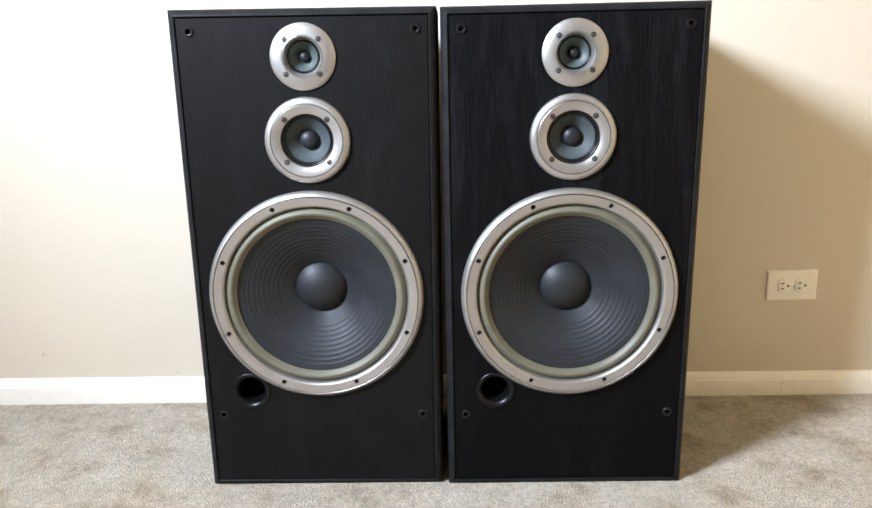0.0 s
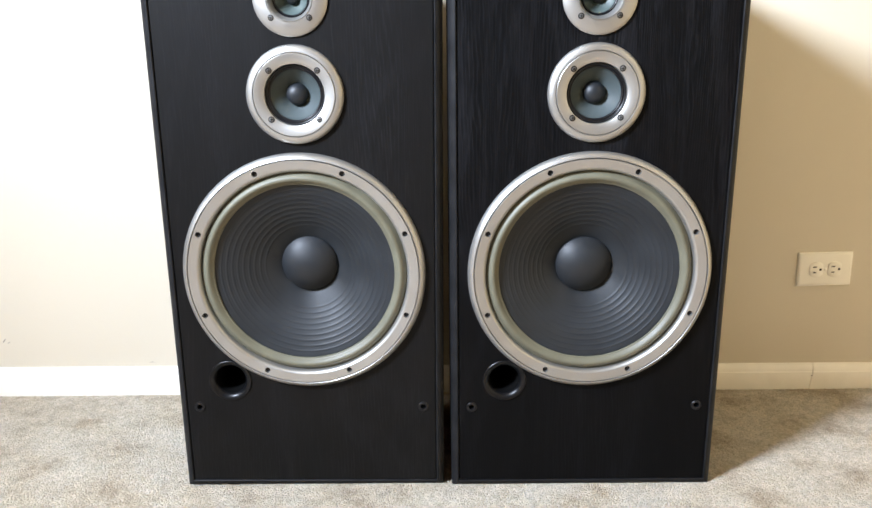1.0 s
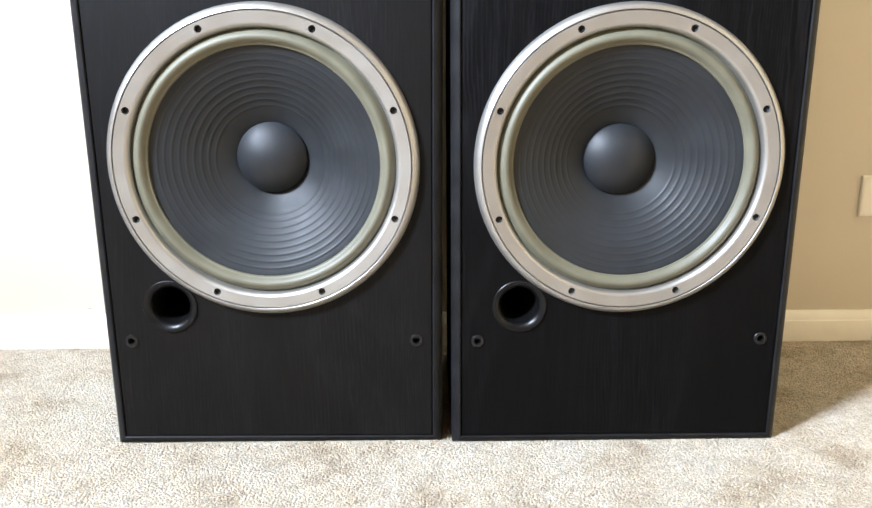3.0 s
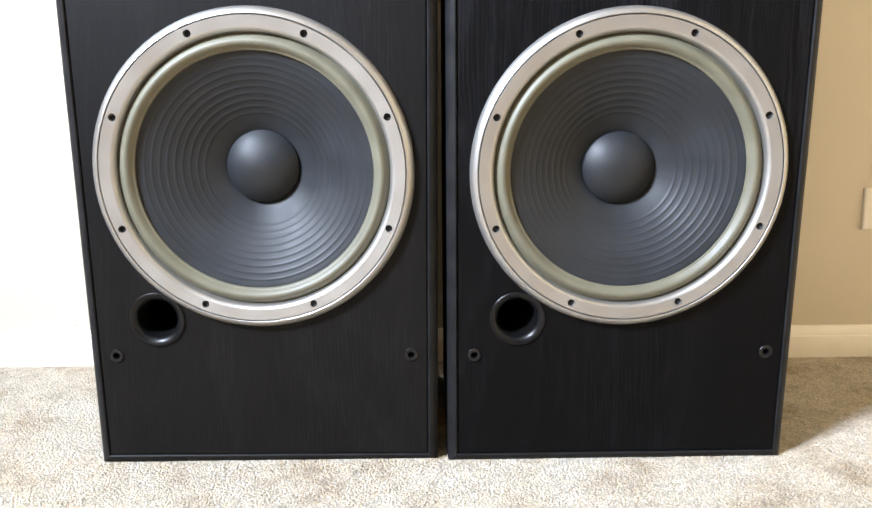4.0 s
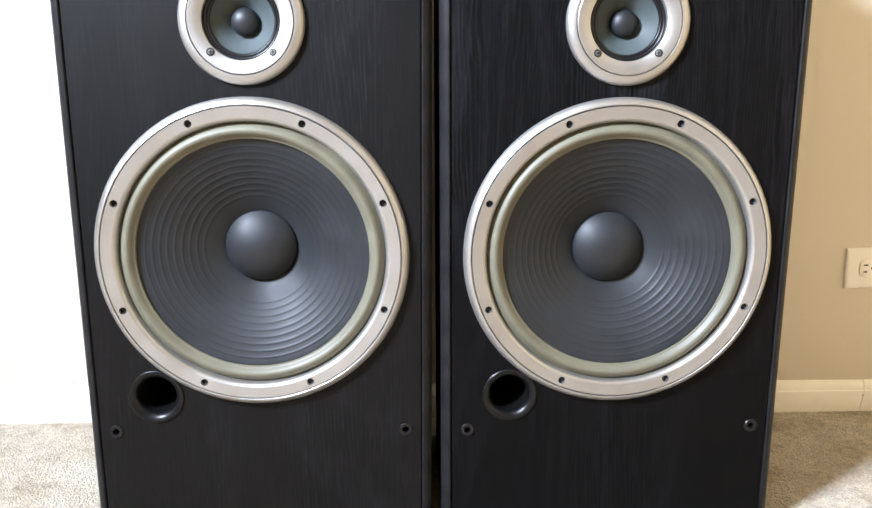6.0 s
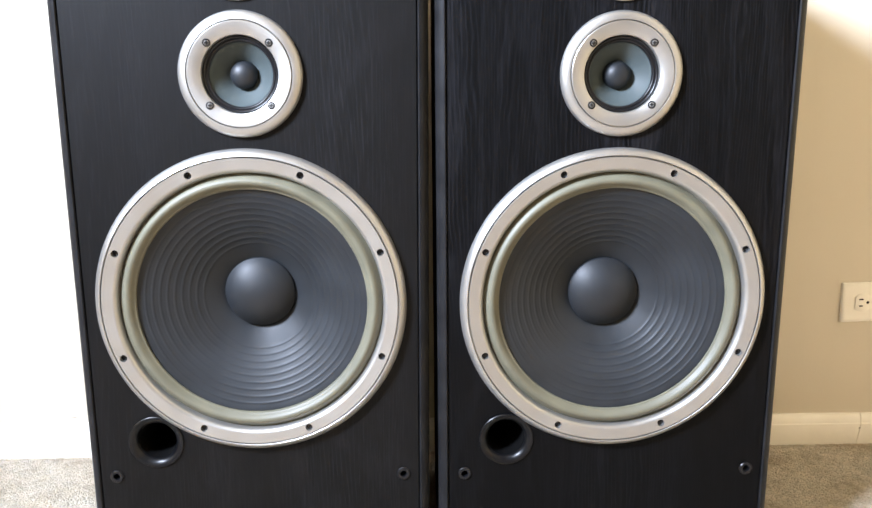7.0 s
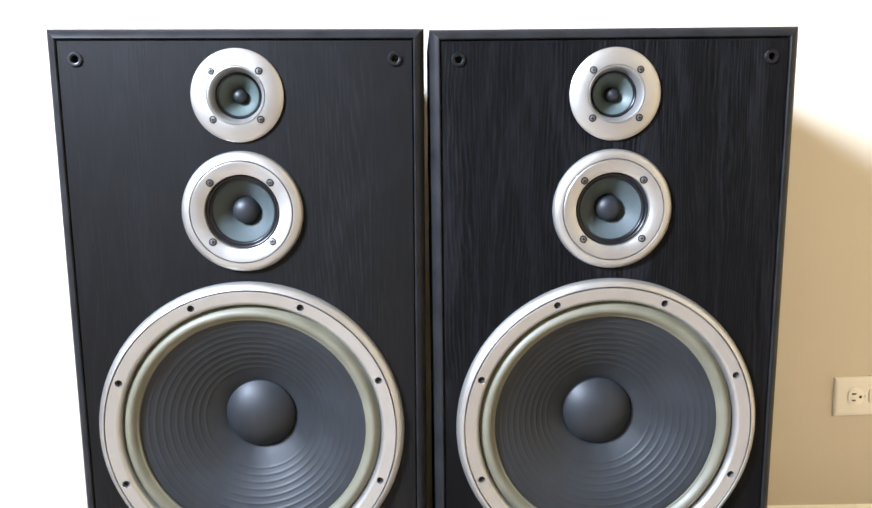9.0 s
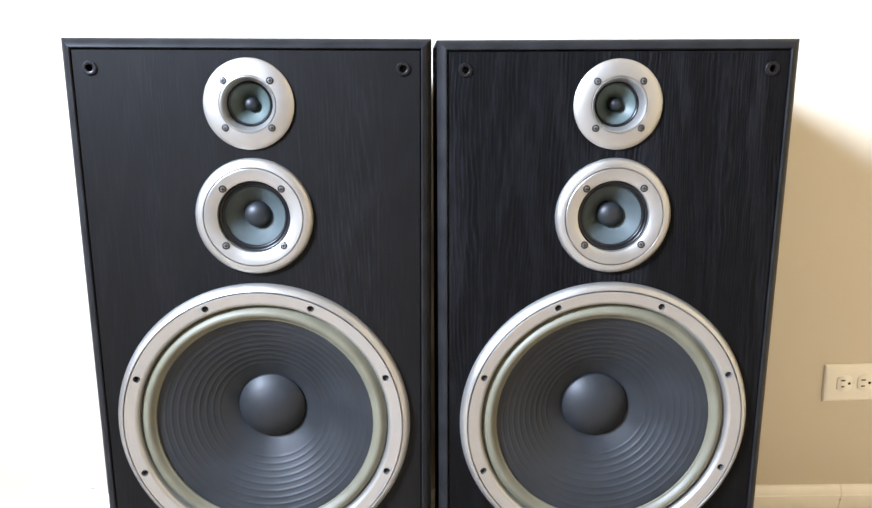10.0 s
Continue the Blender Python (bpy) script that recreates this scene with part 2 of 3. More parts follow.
def pierced(bm, loops, y0, y1):
    """A plate in the xz plane from y0 to y1: the first loop is its outline, the rest are holes."""
    sides = []
    for y in (y0, y1):
        edges, rows = [], []
        for loop in loops:
            vs = [bm.verts.new((x, y, z)) for x, z in loop]
            edges += [bm.edges.new((vs[i], vs[(i + 1) % len(vs)])) for i in range(len(vs))]
            rows.append(vs)
        bmesh.ops.triangle_fill(bm, use_beauty=True, use_dissolve=False, edges=edges)
        sides.append(rows)
    for a, b in zip(*sides):
        for i in range(len(a)):
            j = (i + 1) % len(a)
            bm.faces.new((a[i], a[j], b[j], b[i]))
    return bm


# ---- the room ----
def plain(name, bm, mat, label, category):
    return tagged(part(name, bm, mat), label, category, kind="structure")


T = 0.12
plain("floor", boxes((LEFT - T, RIGHT + T, FRONT - T, BACK + T, FLOOR - 0.1, FLOOR)), FLAT, "beige cut-pile carpet laid wall to wall", "floor")
plain("wall_back", boxes((LEFT - T, RIGHT + T, BACK, BACK + T, FLOOR, TOP)), WALL, "plain greige painted plaster wall behind the loudspeakers", "wall")
# unseen wall, drawn in close and tinted to dim and warm the bounce
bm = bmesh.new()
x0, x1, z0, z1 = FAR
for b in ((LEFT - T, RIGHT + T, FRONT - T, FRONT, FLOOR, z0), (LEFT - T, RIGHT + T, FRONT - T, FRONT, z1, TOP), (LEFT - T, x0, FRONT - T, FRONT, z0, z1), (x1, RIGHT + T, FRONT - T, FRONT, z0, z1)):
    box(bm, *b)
plain("wall_front", finish(bm), FRONT_BOUNCE, "unseen wall tinted tan-brown to steer bounced light, with the fill lamp's opening", "wall")
# frame round the made-up opening of the fill lamp
door = plain("door_1", boxes((x0 - 0.05, x1 + 0.05, FRONT - 0.01, FRONT + 0.02, z0 - 0.04, z0)), FRAME_PAINT, "white framed made-up opening for the unseen fill lamp", "door")
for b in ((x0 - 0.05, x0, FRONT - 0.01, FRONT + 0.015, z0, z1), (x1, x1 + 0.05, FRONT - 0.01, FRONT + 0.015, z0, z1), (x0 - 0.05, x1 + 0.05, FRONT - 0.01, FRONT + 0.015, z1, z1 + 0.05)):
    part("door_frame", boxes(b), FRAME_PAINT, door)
# unseen wall, set near to bounce warm light into the shadowed side
plain("wall_right", boxes((RIGHT, RIGHT + T, FRONT, BACK, FLOOR, TOP)), WARM_BOUNCE, "unseen wall set close and tinted tan to bounce warm light", "wall")
bm = bmesh.new()
y0, y1, z0, z1 = WIN
for s in ((LEFT - T, LEFT, FRONT, BACK, FLOOR, z0), (LEFT - T, LEFT, FRONT, BACK, z1, TOP), (LEFT - T, LEFT, FRONT, y0, z0, z1), (LEFT - T, LEFT, y1, BACK, z0, z1)):
    box(bm, *s)
plain("wall_left", finish(bm), WALL, "plain greige painted wall with a window opening", "wall")
plain("ceiling", boxes((LEFT - T, RIGHT + T, FRONT - T, BACK + T, TOP, TOP + 0.1)), CEILING, "unseen flat ceiling, cream tint added to warm the bounce", "ceiling")
win = plain("window_1", boxes((LEFT - 0.01, LEFT + 0.02, y0 - 0.05, y1 + 0.05, z0 - 0.04, z0)), FRAME_PAINT, "white painted window letting in daylight", "window")
for s in ((LEFT - 0.01, LEFT + 0.015, y0 - 0.05, y0, z0, z1), (LEFT - 0.01, LEFT + 0.015, y1, y1 + 0.05, z0, z1), (LEFT - 0.01, LEFT + 0.015, y0 - 0.05, y1 + 0.05, z1, z1 + 0.05)):
    part("window_frame", boxes(s), FRAME_PAINT, win)


def skirting(x0, x1, rake0=0.0, rake1=0.0):
    """A stepped baseboard along the back wall; its ends may be cut on a slant."""
    prof = [(0.0, FLOOR), (-0.0150, FLOOR), (-0.0150, 0.0352), (-0.0144, 0.0372), (-0.0128, 0.0386), (-0.0120, 0.0420), (-0.0102, 0.0465), (-0.0076, 0.0510), (-0.0042, 0.0545), (0.0, 0.0555)]
    bm = bmesh.new()
    ends = []
    for x, rake in ((x0, rake0), (x1, rake1)):
        sag = 0.986 - 0.0735 * x  # the board sinks into the carpet towards the window-less side
        ends.append([bm.verts.new((x + rake * (z - FLOOR), BACK + y, z * sag if z > 0 else z)) for y, z in prof])
    n = len(prof)
    for i in range(n):
        bm.faces.new((ends[0][i], ends[0][(i + 1) % n], ends[1][(i + 1) % n], ends[1][i]))
    bm.faces.new(ends[0])
    bm.faces.new(ends[1])
    return finish(bm, 30)


JOINT = 0.8005
plain("baseboard", skirting(LEFT, JOINT, 0, 0.14), TRIM, "cream-white painted stepped wooden baseboard, butted at a slanted joint", "baseboard")
plain("baseboard", skirting(JOINT + 0.0012, RIGHT, 0.14, 0), TRIM, "cream-white painted stepped wooden baseboard, butted at a slanted joint", "baseboard")


# ---- carpet pile ----
def carpet_pile(x0, x1, ya, yb, step, seed):
    """Leaning tufts of yarn, each a tapered three-sided curl."""
    rng = np.random.default_rng(seed)
    gx, gy = np.meshgrid(np.arange(x0, x1, step), np.arange(ya, yb, step))
    x, y = gx.ravel(), gy.ravel()
    x = x + rng.uniform(-0.5, 0.5, x.size) * step
    y = y + rng.uniform(-0.5, 0.5, x.size) * step
    free = ~((np.abs(np.abs(x) - 0.231) < 0.222) & (y > 0.004) & (y < 0.300)) & (y < BACK - 0.016)
    x, y = x[free], y[free]
    n = x.size
    # the pile is brushed one way here and another there
    sway = 2.2 * np.sin(5.1 * x + 2.3 * np.sin(4.3 * y + 1.0)) + 1.7 * np.sin(7.7 * y - 3.1 * x + 0.6) + 1.2 * np.sin(17 * x + 11 * y)
    turn = sway + rng.normal(0, 1.1, n)
    lean = np.clip(rng.normal(0.55, 0.25, n) + 0.12 * np.sin(9 * x + 6 * y), 0.0, 1.2)
    high = rng.uniform(0.0011, 0.0020, n) * (1 + 0.08 * np.sin(6 * x - 8 * y))
    thick = rng.uniform(0.0018, 0.0029, n)
    spin = rng.uniform(0, 2 * np.pi, n)
    dx, dy = np.cos(turn), np.sin(turn)
    # the pile stands up against the foot of the heavier-set cabinet
    foot = FLOOR + 0.0042 * np.exp(-((y + 0.004) / 0.013) ** 2) * np.clip((0.005 - x) / 0.02, 0, 1) * np.clip((x + 0.475) / 0.02, 0, 1)
    co = np.empty((n, 7, 3))
    for ring, (up, wide, over) in enumerate(((0.0, 0.9, 0.0), (0.8, 1.0, 0.5))):
        for k in range(3):
            a = spin + 2 * np.pi * k / 3 + ring * 0.6
            co[:, ring * 3 + k, 0] = x + dx * high * over * np.sin(lean) + np.cos(a) * thick * wide
            co[:, ring * 3 + k, 1] = y + dy * high * over * np.sin(lean) + np.sin(a) * thick * wide
            co[:, ring * 3 + k, 2] = foot + high * up * np.cos(lean * 0.6)
    co[:, 6, 0] = x + dx * high * np.sin(lean)
    co[:, 6, 1] = y + dy * high * np.sin(lean)
    co[:, 6, 2] = foot + high * np.cos(lean * 0.6)
    faces = [(k, (k + 1) % 3, 3 + (k + 1) % 3, 3 + k) for k in range(3)] + [(3 + k, 3 + (k + 1) % 3, 6) for k in range(3)]
    base = (np.arange(n) * 7)[:, None]
    loops = np.concatenate([base + np.array(f) for f in faces], axis=1).ravel()
    sizes = np.tile([4] * 3 + [3] * 3, n)
    starts = np.concatenate(([0], np.cumsum(sizes)[:-1]))
    me = bpy.data.meshes.new("carpet_pile")
    me.vertices.add(n * 7)
    me.vertices.foreach_set("co", co.ravel())
    me.loops.add(loops.size)
    me.loops.foreach_set("vertex_index", loops.astype(np.int32))
    me.polygons.add(sizes.size)
    me.polygons.foreach_set("loop_start", starts.astype(np.int32))
    me.polygons.foreach_set("use_smooth", np.ones(sizes.size, dtype=bool))
    me.update(calc_edges=True)
    me.validate()
    me.materials.append(YARN)
    return new("carpet_pile", me)


tagged(carpet_pile(-1.15, 1.1, -0.28, BACK - 0.016, 0.0027, 4), "beige and cream twisted yarn tufts of the carpet", "carpet", kind="stuff")

# ---- loudspeakers ----
HALF, HIGH, DEEP = 0.2248, 0.8860, 0.300  # cabinet half width, height, depth
TWEETER, MID, WOOFER, PORT = (0.0, 0.8072), (0.0, 0.6668), (0.0, 0.3830), (-0.1347, 0.1957)
PEGS = [(sx * 0.190, z) for z in (0.147, 0.850) for sx in (-1, 1)]


def moulding(length, width=0.0145):
    """A rounded bead with mitred ends, along x, its outer edge at z = 0, inner edge below."""
    prof = [(0.0, 0.016), (0.0, 0.0095), (-0.0007, 0.0068), (-0.0024, 0.0042), (-0.0048, 0.0020), (-0.0076, 0.0003), (-0.0102, -0.0009), (-0.0114, -0.0010), (-0.0123, -0.0003), (-0.0129, 0.0012), (-0.0131, 0.0040), (-width, 0.0035), (-width, 0.016)]
    bm = bmesh.new()
    ends = [[bm.verts.new((sx * (length / 2 + z), y, z)) for z, y in prof] for sx in (-1, 1)]
    n = len(prof)
    for i in range(n):
        bm.faces.new((ends[0][i], ends[0][(i + 1) % n], ends[1][(i + 1) % n], ends[1][i]))
    bm.faces.new(ends[0])
    bm.faces.new(ends[1])
    return finish(bm, 38)


def screw_head(r):
    """A cross-head screw, slightly domed, in a dark countersink."""
    bm = lathe([(r * 1.42, 0.0002), (r * 1.42, -0.0003), (r * 0.92, -0.00035), (r * 0.9, -0.0005), (r * 0.6, -0.0008), (0, -0.0009)], 20, 30)
    k = len(bm.faces)
    box(bm, -r * 0.66, r * 0.66, -0.00105, -0.0003, -r * 0.2, r * 0.2)
    box(bm, -r * 0.2, r * 0.2, -0.00106, -0.0003, -r * 0.66, r * 0.66)
    bm.faces.ensure_lookup_table()
    for i, f in enumerate(bm.faces):
        rad = math.hypot(f.calc_center_median().x, f.calc_center_median().z)
        f.material_index = 1 if i >= k or rad > r * 0.95 else 0
    return bm


def leaning(sx, sz, degrees):
    """Turn of a screw on a sloping ring, towards the axis by that many degrees."""
    s, c = math.sin(radians(degrees)), math.cos(radians(degrees))
    face = Vector((-s * sx * math.sqrt(0.5), -c, -s * sz * math.sqrt(0.5)))
    return Vector((0, -1, 0)).rotation_difference(face).to_euler()


def arc(r0, y0, r1, y1, bulge, n):
    """Points between two profile points, bowed forward by bulge."""
    return [(r0 + (r1 - r0) * i / n, y0 + (y1 - y0) * i / n - bulge * math.sin(math.pi * i / n)) for i in range(n + 1)]


def dome(r, y, high, n=10):
    return [(r * math.cos(a), y - high * math.sin(a)) for a in (math.pi / 2 * i / n for i in range(n))] + [(0, y - high)]


def ball_cap(r, y, high, n=14):
    """A cap cut from a sphere."""
    big = (r * r + high * high) / (2 * high)
    top = math.asin(r / big)
    return [(big * math.sin(top * (1 - i / n)), y - (big * math.cos(top * (1 - i / n)) - (big - high))) for i in range(n)] + [(0, y - high)]


def woofer(parent, at):
    # pressed trim ring: outer roll, groove, flat with screw wells, inner lip
    bm = lathe([(0.1740, 0.004), (0.1950, 0.0010), (0.1962, -0.0010), (0.1955, -0.0042), (0.1935, -0.0075), (0.1912, -0.0100), (0.1890, -0.0114), (0.1874, -0.0120), (0.1869, -0.0116), (0.1868, -0.0030), (0.1854, -0.0030), (0.1853, -0.0118), (0.1850, -0.0122)], 160, 0)
    n = 160
    holes = [circle(0.1775 * math.cos(radians(22.5 + 45 * i)), 0.1775 * math.sin(radians(22.5 + 45 * i)), 0.0046, 14) for i in range(8)]
    dish, inner = 0.16, 0.1722
    pierced(bm, [circle(0, 0, 0.1850, n), circle(0, 0, inner, n)] + holes, -0.0122, -0.0062)
    for v in bm.verts:  # the flat dishes inwards
        far = math.hypot(v.co.x, v.co.z)
        if v.co.y < -0.0121 and far < 0.1848:
            v.co.y += (0.1850 - far) * dish
    lip = -0.0122 + (0.1850 - inner) * dish
    lathe([(inner, lip), (0.1710, -0.0097), (0.1698, -0.0089), (0.1687, -0.0077), (0.1678, -0.0061), (0.1671, -0.0041), (0.1666, -0.0019), (0.1662, 0.0010), (0.1659, 0.006)], n, 0, bm)
    ring = part("woofer", finish(bm, 32), SILVER, parent, "fifteen-inch woofer with champagne-silver trim ring", at=at)
    # rubber half-roll
    roll = [(0.1662, 0.0010), (0.1650, -0.0002)] + arc(0.1642, -0.0010, 0.1478, -0.0015, 0.0066, 12) + [(0.1466, -0.0012), (0.1458, 0.001)]
    part("surround", lathe(roll, 128, 50), RUBBER, ring, "grey-green rubber surround")
    # ribbed paper cone
    prof = [(0.1476, 0.0028), (0.1462, 0.0026)]
    r0, ya, r1, yb = 0.1462, 0.0026, 0.0440, 0.0560
    steps = 220
    for i in range(1, steps + 1):
        u = i / steps
        r = r0 + (r1 - r0) * u
        y = ya + (yb - ya) * (u ** 1.18)
        if 0.068 < r < 0.1405:
            fade = min(1, (r - 0.068) / 0.004, (0.1405 - r) / 0.004)
            y -= 0.00042 * fade * (0.5 + 0.5 * math.cos((r - 0.0715) / 0.0082 * 2 * math.pi)) ** 3
        prof.append((r, y))
    prof.append((0.030, 0.064))
    part("cone", lathe(prof, 128, 70), CONE, ring, "ribbed dark grey paper cone")
    part("dust_cap", lathe([(0.0466, 0.0560), (0.0466, 0.0515), (0.0458, 0.0506)] + ball_cap(0.0460, 0.0498, 0.0192), 96, 60), CAP, ring, "smooth black domed dust cap")
    scr = None
    for i in range(8):
        a = radians(22.5 + 45 * i)
        p = (0.1775 * math.cos(a), -0.0070, 0.1775 * math.sin(a))
        if scr is None:
            scr = part("screw", lathe([(0.0047, 0.0012), (0.0042, 0.0), (0.0030, -0.0006), (0.0017, -0.0008), (0.0016, 0.0008), (0, 0.0008)], 16, 30), BLACK, ring, "black sunk screw", at=p)
        else:
            again(scr, p)


def midrange(parent, at):
    prof = [(0.040, 0.004), (0.0735, 0.0008), (0.0745, -0.0010), (0.0738, -0.0040), (0.0715, -0.0068), (0.0680, -0.0088), (0.0650, -0.0096), (0.0634, -0.0098), (0.0631, -0.0094), (0.0630, -0.0020), (0.0620, -0.0020), (0.0619, -0.0096), (0.0613, -0.0100), (0.0570, -0.0096), (0.0520, -0.0084), (0.0475, -0.0068), (0.0462, -0.0060), (0.0455, -0.0040), (0.0453, 0.004)]
    ring = part("midrange_driver", lathe(prof, 128, 32), SILVER, parent, "midrange driver with champagne-silver trim ring", at=at)
    edge = [(0.0456, 0.0010), (0.0450, -0.0010), (0.0438, -0.0022), (0.0425, -0.0018), (0.0416, 0.0004), (0.0404, -0.0002), (0.0390, 0.0006), (0.0380, 0.0026), (0.0376, 0.006)]
    part("surround", lathe(edge, 96, 60), BLACK, ring, "glossy black rolled surround")
    cone = [(0.0384, 0.0026)] + [(0.0384 + (0.0160 - 0.0384) * i / 14, 0.0026 + 0.0190 * (i / 14) ** 0.85) for i in range(1, 15)] + [(0.0120, 0.0235)]
    part("cone", lathe(cone, 96, 60), MIDCONE, ring, "slate-grey cone")
    part("dust_cap", lathe([(0.0172, 0.0210), (0.0168, 0.0195)] + dome(0.0166, 0.0185, 0.0125, 12), 64, 60), CAP, ring, "black domed dust cap")
    scr = None
    for sx in (-1, 1):
        for sz in (-1, 1):
            p = (sx * 0.0365, -0.0084, sz * 0.0363)
            if scr is None:
                scr = one = part("screw", screw_head(0.0034), (STEEL, SLOT), ring, "dull steel cross-head screw", at=p)
            else:
                one = again(scr, p)
            one.rotation_euler = leaning(sx, sz, 15.5)


def tweeter(parent, at):
    prof = [(0.030, 0.004), (0.0545, 0.0008), (0.0557, -0.0008), (0.0556, -0.0024), (0.0545, -0.0036), (0.0500, -0.0058), (0.0455, -0.0074), (0.0410, -0.0085), (0.0365, -0.0092), (0.0352, -0.0093), (0.0349, -0.0088), (0.0347, -0.0068), (0.0341, -0.0068), (0.0340, -0.0090), (0.0334, -0.0092), (0.0322, -0.0074), (0.0305, -0.0035), (0.0290, 0.0015), (0.0280, 0.0055), (0.0278, 0.0080)]
    ring = part("tweeter", lathe(prof, 112, 32), SILVER, parent, "cone tweeter with champagne-silver trim ring", at=at)
    part("surround", lathe([(0.0282, 0.0056), (0.0272, 0.0060), (0.0260, 0.0042), (0.0248, 0.0050), (0.0241, 0.0068), (0.0236, 0.011)], 80, 60), BLACK, ring, "thin black surround")
    cone = [(0.0244, 0.0066)] + [(0.0244 + (0.0085 - 0.0244) * i / 10, 0.0066 + 0.0125 * (i / 10) ** 0.85) for i in range(1, 11)] + [(0.006, 0.0205)]
    part("cone", lathe(cone, 80, 60), TWEETCONE, ring, "green-grey paper cone")
    part("dust_cap", lathe([(0.0090, 0.0185), (0.0088, 0.0165)] + dome(0.0086, 0.0150, 0.0080, 10), 48, 60), CAP, ring, "small black domed dust cap")
    scr = None
    for sx in (-1, 1):
        for sz in (-1, 1):
            p = (sx * 0.0284, -0.0087, sz * 0.0284)
            if scr is None:
                scr = one = part("screw", screw_head(0.0032), (STEEL, SLOT), ring, "dull steel cross-head screw", at=p)
            else:
                one = again(scr, p)
            one.rotation_euler = leaning(sx, sz, -9)


def loudspeaker():
    root = new("loudspeaker")
    root.empty_display_size = 0.1
    t = 0.018
    # open-fronted box of thick boards
    body = bmesh.new()
    rims = []
    for i, back in ((0.0, DEEP), (t, DEEP - t)):
        loop = [(-HALF + i, FLOOR + i), (HALF - i, FLOOR + i), (HALF - i, HIGH - i), (-HALF + i, HIGH - i)]
        a = [body.verts.new((x, 0.0162, z)) for x, z in loop]
        b = [body.verts.new((x, back, z)) for x, z in loop]
        for k in range(4):
            body.faces.new((a[k], a[(k + 1) % 4], b[(k + 1) % 4], b[k]))
        body.faces.new(b)
        rims.append(a)
    for k in range(4):
        body.faces.new((rims[0][k], rims[0][(k + 1) % 4], rims[1][(k + 1) % 4], rims[1][k]))
    finish(body)
    part("cabinet", body, ASH, root, "black ash-grain wrapped cabinet box")
    # front board with cut-outs
    e = 0.0147
    bm = bmesh.new()
    holes = [circle(*WOOFER, 0.172, 96), circle(*MID, 0.0490, 64), circle(*TWEETER, 0.0335, 64), circle(*PORT, 0.0300, 48)]
    holes += [circle(x, z, 0.0045, 16) for x, z in PEGS]
    outline = [(-HALF + e, FLOOR + e), (HALF - e, FLOOR + e), (HALF - e, HIGH - e), (-HALF + e, HIGH - e)]
    pierced(bm, [outline] + holes, 0.0, 0.0160)
    part("baffle", finish(bm), ASH, root, "black ash-grain front board")
    mid = (HIGH + FLOOR) / 2
    for length, at, turn in ((2 * HALF, (0, 0, HIGH), 0), (2 * HALF, (0, 0, FLOOR), 180), (HIGH - FLOOR, (HALF, 0, mid), 90), (HIGH - FLOOR, (-HALF, 0, mid), -90)):
        m = part("edge_moulding", moulding(length), EDGE, root, "rounded black edge moulding", at=at)
        m.rotation_euler = (0, radians(turn), 0)
    woofer(root, (WOOFER[0], 0, WOOFER[1]))
    midrange(root, (MID[0], 0, MID[1]))
    tweeter(root, (TWEETER[0], 0, TWEETER[1]))
    flare = [(0.0345, 0.0008), (0.0357, -0.0006), (0.0356, -0.0019), (0.0348, -0.0026), (0.0334, -0.0024), (0.0314, -0.0018), (0.0293, -0.0007), (0.0275, 0.0008), (0.0261, 0.0026), (0.0252, 0.0046), (0.0249, 0.0064), (0.0262, 0.0064), (0.0280, 0.0040), (0.0297, 0.0012)]
    port = part("bass_port", lathe(flare, 72, 40), PORT_PLASTIC, root, "flared black plastic bass port", at=(PORT[0], 0, PORT[1]))
    part("port_tube", lathe([(0.0254, 0.0050), (0.0246, 0.0054), (0.0246, 0.1500), (0.0, 0.1500)], 48, 40), TUBE, port, "matt black cardboard tube")
    peg = None
    for x, z in PEGS:
        if peg is None:
            sock = [(0.0062, 0.0006), (0.0086, 0.0002), (0.0088, -0.0012), (0.0080, -0.0022), (0.0058, -0.0025), (0.0046, -0.0020), (0.0041, -0.0004), (0.0040, 0.0130), (0.0, 0.0130)]
            peg = part("grille_socket", lathe(sock, 32, 35), BLACK, root, "round black grille peg socket", at=(x, 0, z))
        else:
            again(peg, (x, 0, z))
    return root


left = loudspeaker()
tagged(left, "tall black ash-grain three-way loudspeaker without grille, standing on carpet", "loudspeaker", "pair of loudspeakers")
right = copy_thing(left, pose(0.2315, 0, -0.0015))
for ob in right.children:  # stronger grain here, and its weaker sheen painted in as a darker base
    if ob.name.split(".")[0] == "baffle":
        ob.data = ob.data.copy()
        ob.data.materials[0] = FIGURED_DIM_ASH
for ob in left.children_recursive:  # its woofer's cap was glued on a little high
    if ob.name.split(".")[0] == "dust_cap" and ob.parent.name.split(".")[0] == "woofer":
        ob.location.z = 0.003
left.matrix_basis = pose(-0.2315, 0, 0.0018, 0, 0.45, 0)


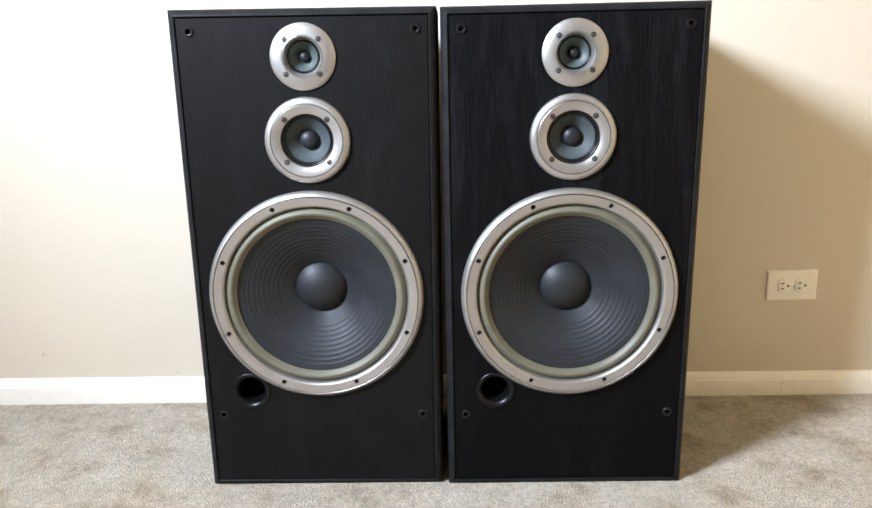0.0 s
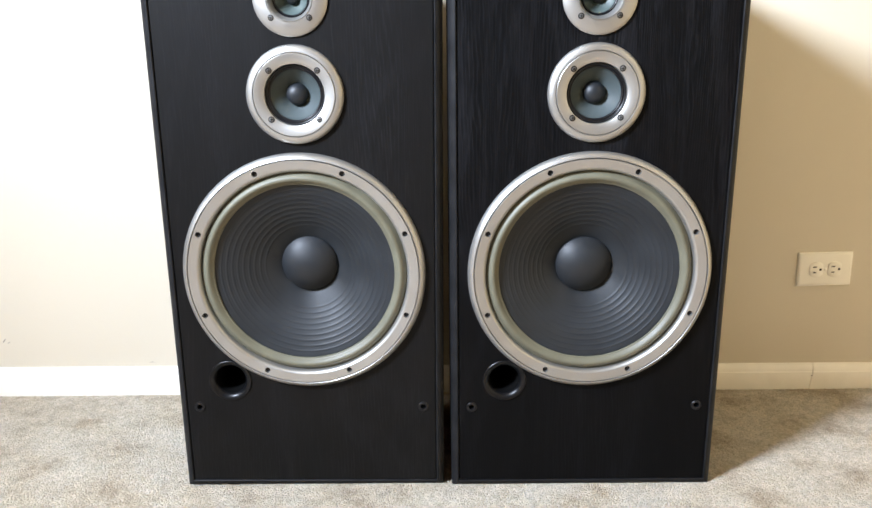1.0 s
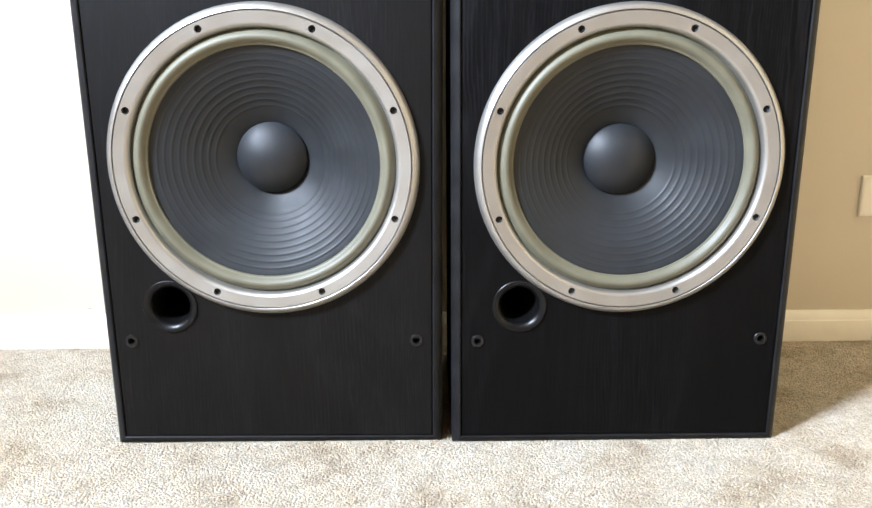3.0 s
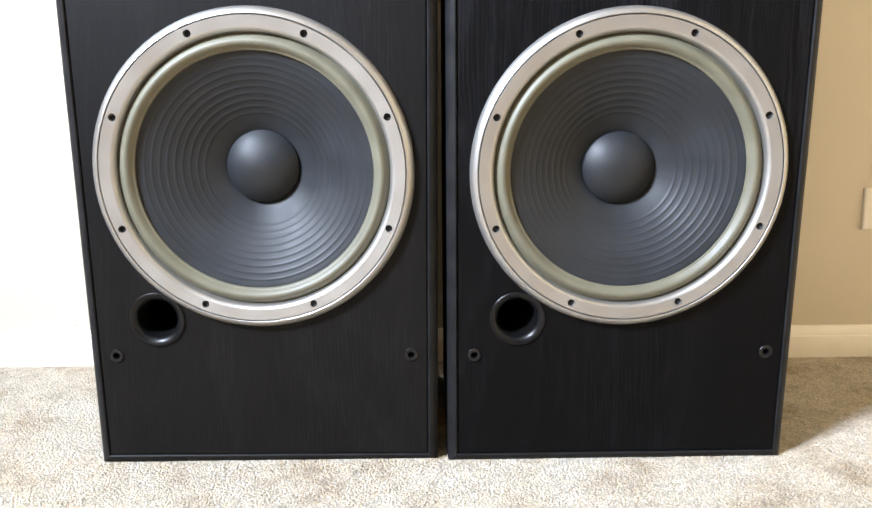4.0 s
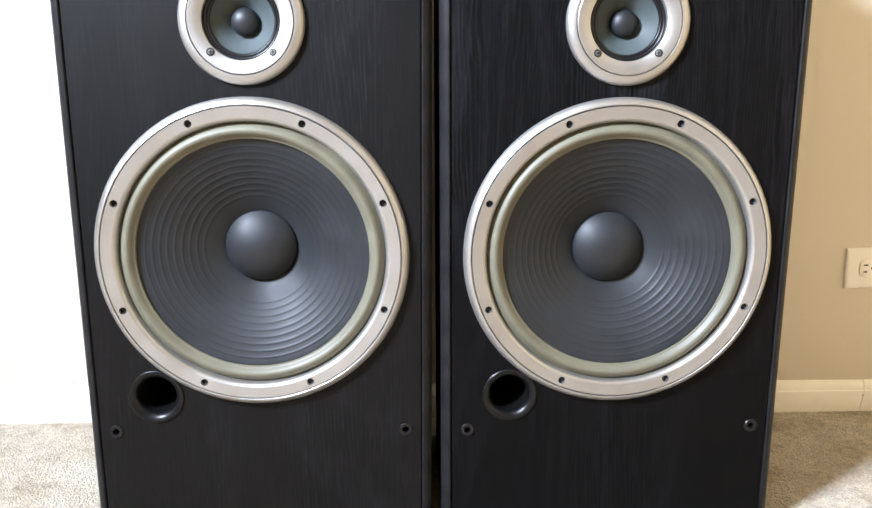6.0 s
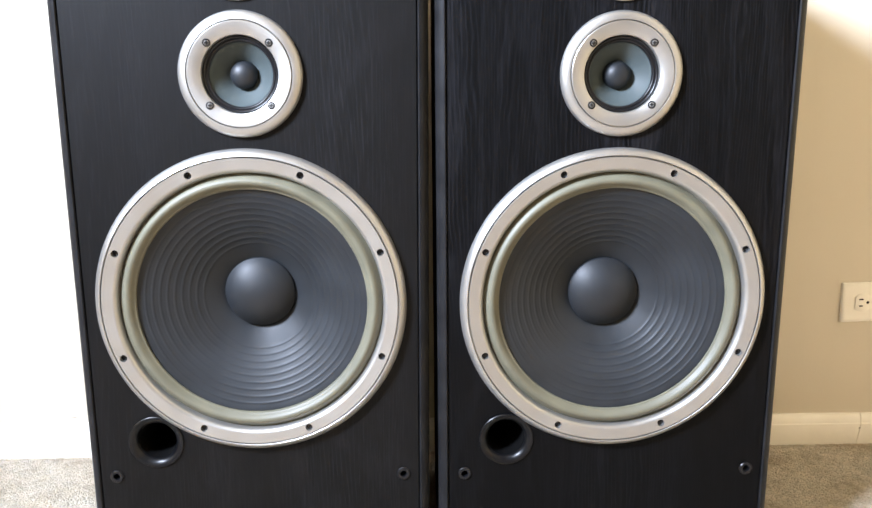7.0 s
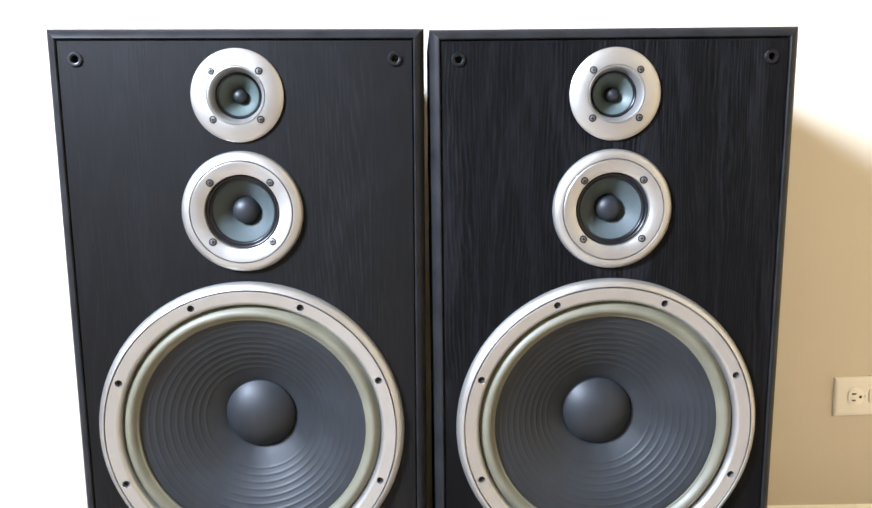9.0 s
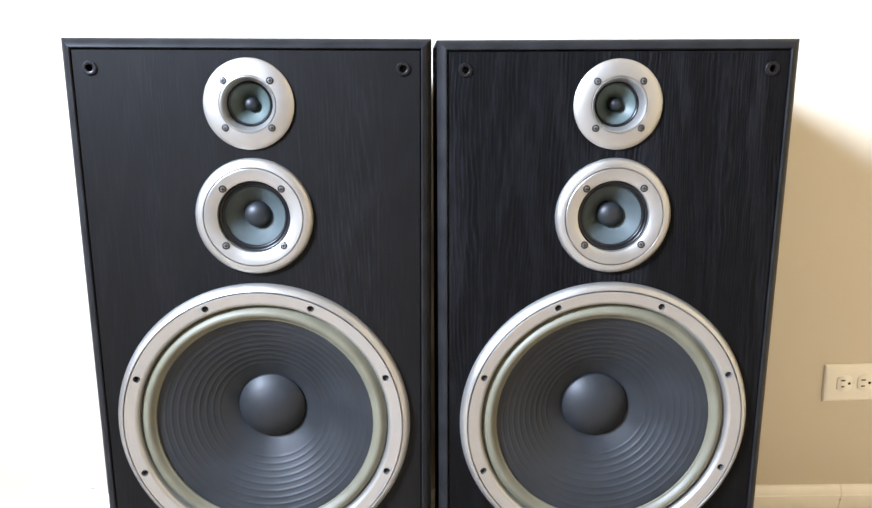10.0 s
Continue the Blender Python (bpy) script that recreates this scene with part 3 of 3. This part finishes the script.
# ---- wall outlet ----
def outlet():
    w, h = 0.0575, 0.0372
    bm = bmesh.new()
    rows = []
    for inset, y in ((0.0, 0.0), (0.0, -0.0022), (0.0012, -0.0042), (0.0040, -0.0056), (0.0075, -0.0060)):
        rows.append([bm.verts.new((sx * (w - inset), y, sz * (h - inset))) for sx, sz in ((-1, -1), (1, -1), (1, 1), (-1, 1))])
    for a, b in zip(rows, rows[1:]):
        for i in range(4):
            bm.faces.new((a[i], a[(i + 1) % 4], b[(i + 1) % 4], b[i]))
    bm.faces.new(rows[-1])
    root = part("wall_outlet", finish(bm, 25), IVORY)
    tagged(root, "ivory duplex power outlet plate mounted sideways on the wall", "outlet")
    for cx in (-0.0195, 0.0195):
        # round face with two flats
        pts = [(max(-0.0142, min(0.0142, 0.0172 * math.cos(a))), 0.0172 * math.sin(a)) for a in (2 * math.pi * i / 40 for i in range(40))]
        bm = bmesh.new()
        loops = [[bm.verts.new((x * k, y, z * k)) for x, z in pts] for k, y in ((1.0, -0.0055), (1.0, -0.0074), (0.95, -0.0079))]
        for a, b in zip(loops, loops[1:]):
            for i in range(40):
                bm.faces.new((a[i], a[(i + 1) % 40], b[(i + 1) % 40], b[i]))
        bm.faces.new(loops[-1])
        face = part("receptacle", finish(bm, 35), IVORY, root, at=(cx, 0, 0))
        for z, half in ((0.0062, 0.0040), (-0.0062, 0.0033)):
            part("slot", boxes((-0.0078 + 0.0041 - half, -0.0078 + 0.0041 + half, -0.0082, -0.0070, z - 0.0012, z + 0.0012)), SLOT, face, "dark slot")
        part("ground_hole", lathe([(0.0026, -0.0070), (0.0026, -0.0082), (0, -0.0082)], 20, 30), SLOT, face, "dark ground hole", at=(0.0085, 0, 0))
    part("screw", lathe([(0.0030, -0.0055), (0.0030, -0.0066), (0.0018, -0.0072), (0, -0.0073)], 20, 40), IVORY, root)
    return root


outlet().matrix_basis = pose(0.8100, BACK - 0.0002, 0.2680, 0, -1.2, 0)


# ---- small marks of wear on wall and baseboard ----
def smear(length, width, seed):
    """A thin ragged smear in the xz plane."""
    rng = random.Random(seed)
    n = 14
    bm = bmesh.new()
    rim = []
    for i in range(n):
        a = 2 * math.pi * i / n
        k = rng.uniform(0.6, 1.1)
        rim.append((length / 2 * math.cos(a) * k, width / 2 * math.sin(a) * k))
    front = [bm.verts.new((x, -0.0004, z)) for x, z in rim]
    back = [bm.verts.new((x * 1.1, 0.0, z * 1.1)) for x, z in rim]
    bm.faces.new(front)
    for i in range(n):
        bm.faces.new((front[i], front[(i + 1) % n], back[(i + 1) % n], back[i]))
    return finish(bm)


SCUFF = grained("grey_scuff", (0.36, 0.32, 0.27), 0.8, spread=0.2)
for x, y, z, length, width, tilt in ((-0.977, BACK, 0.122, 0.012, 0.0035, 55), (-0.968, BACK, 0.117, 0.007, 0.002, 30), (-0.655, BACK, 0.068, 0.014, 0.0016, 4), (-1.02, BACK - 0.0150, 0.012, 0.004, 0.0025, 10), (0.8050, BACK - 0.0152, 0.0265, 0.0035, 0.003, 0)):
    mark = part("scuff_mark", smear(length, width, int(1000 * abs(x))), SCUFF)
    mark.matrix_basis = pose(x, y - 0.0001, z, 0, -tilt, 0)
    tagged(mark, "small grey scuff on the painted surface", "scuff", "scuffs on wall and baseboard")
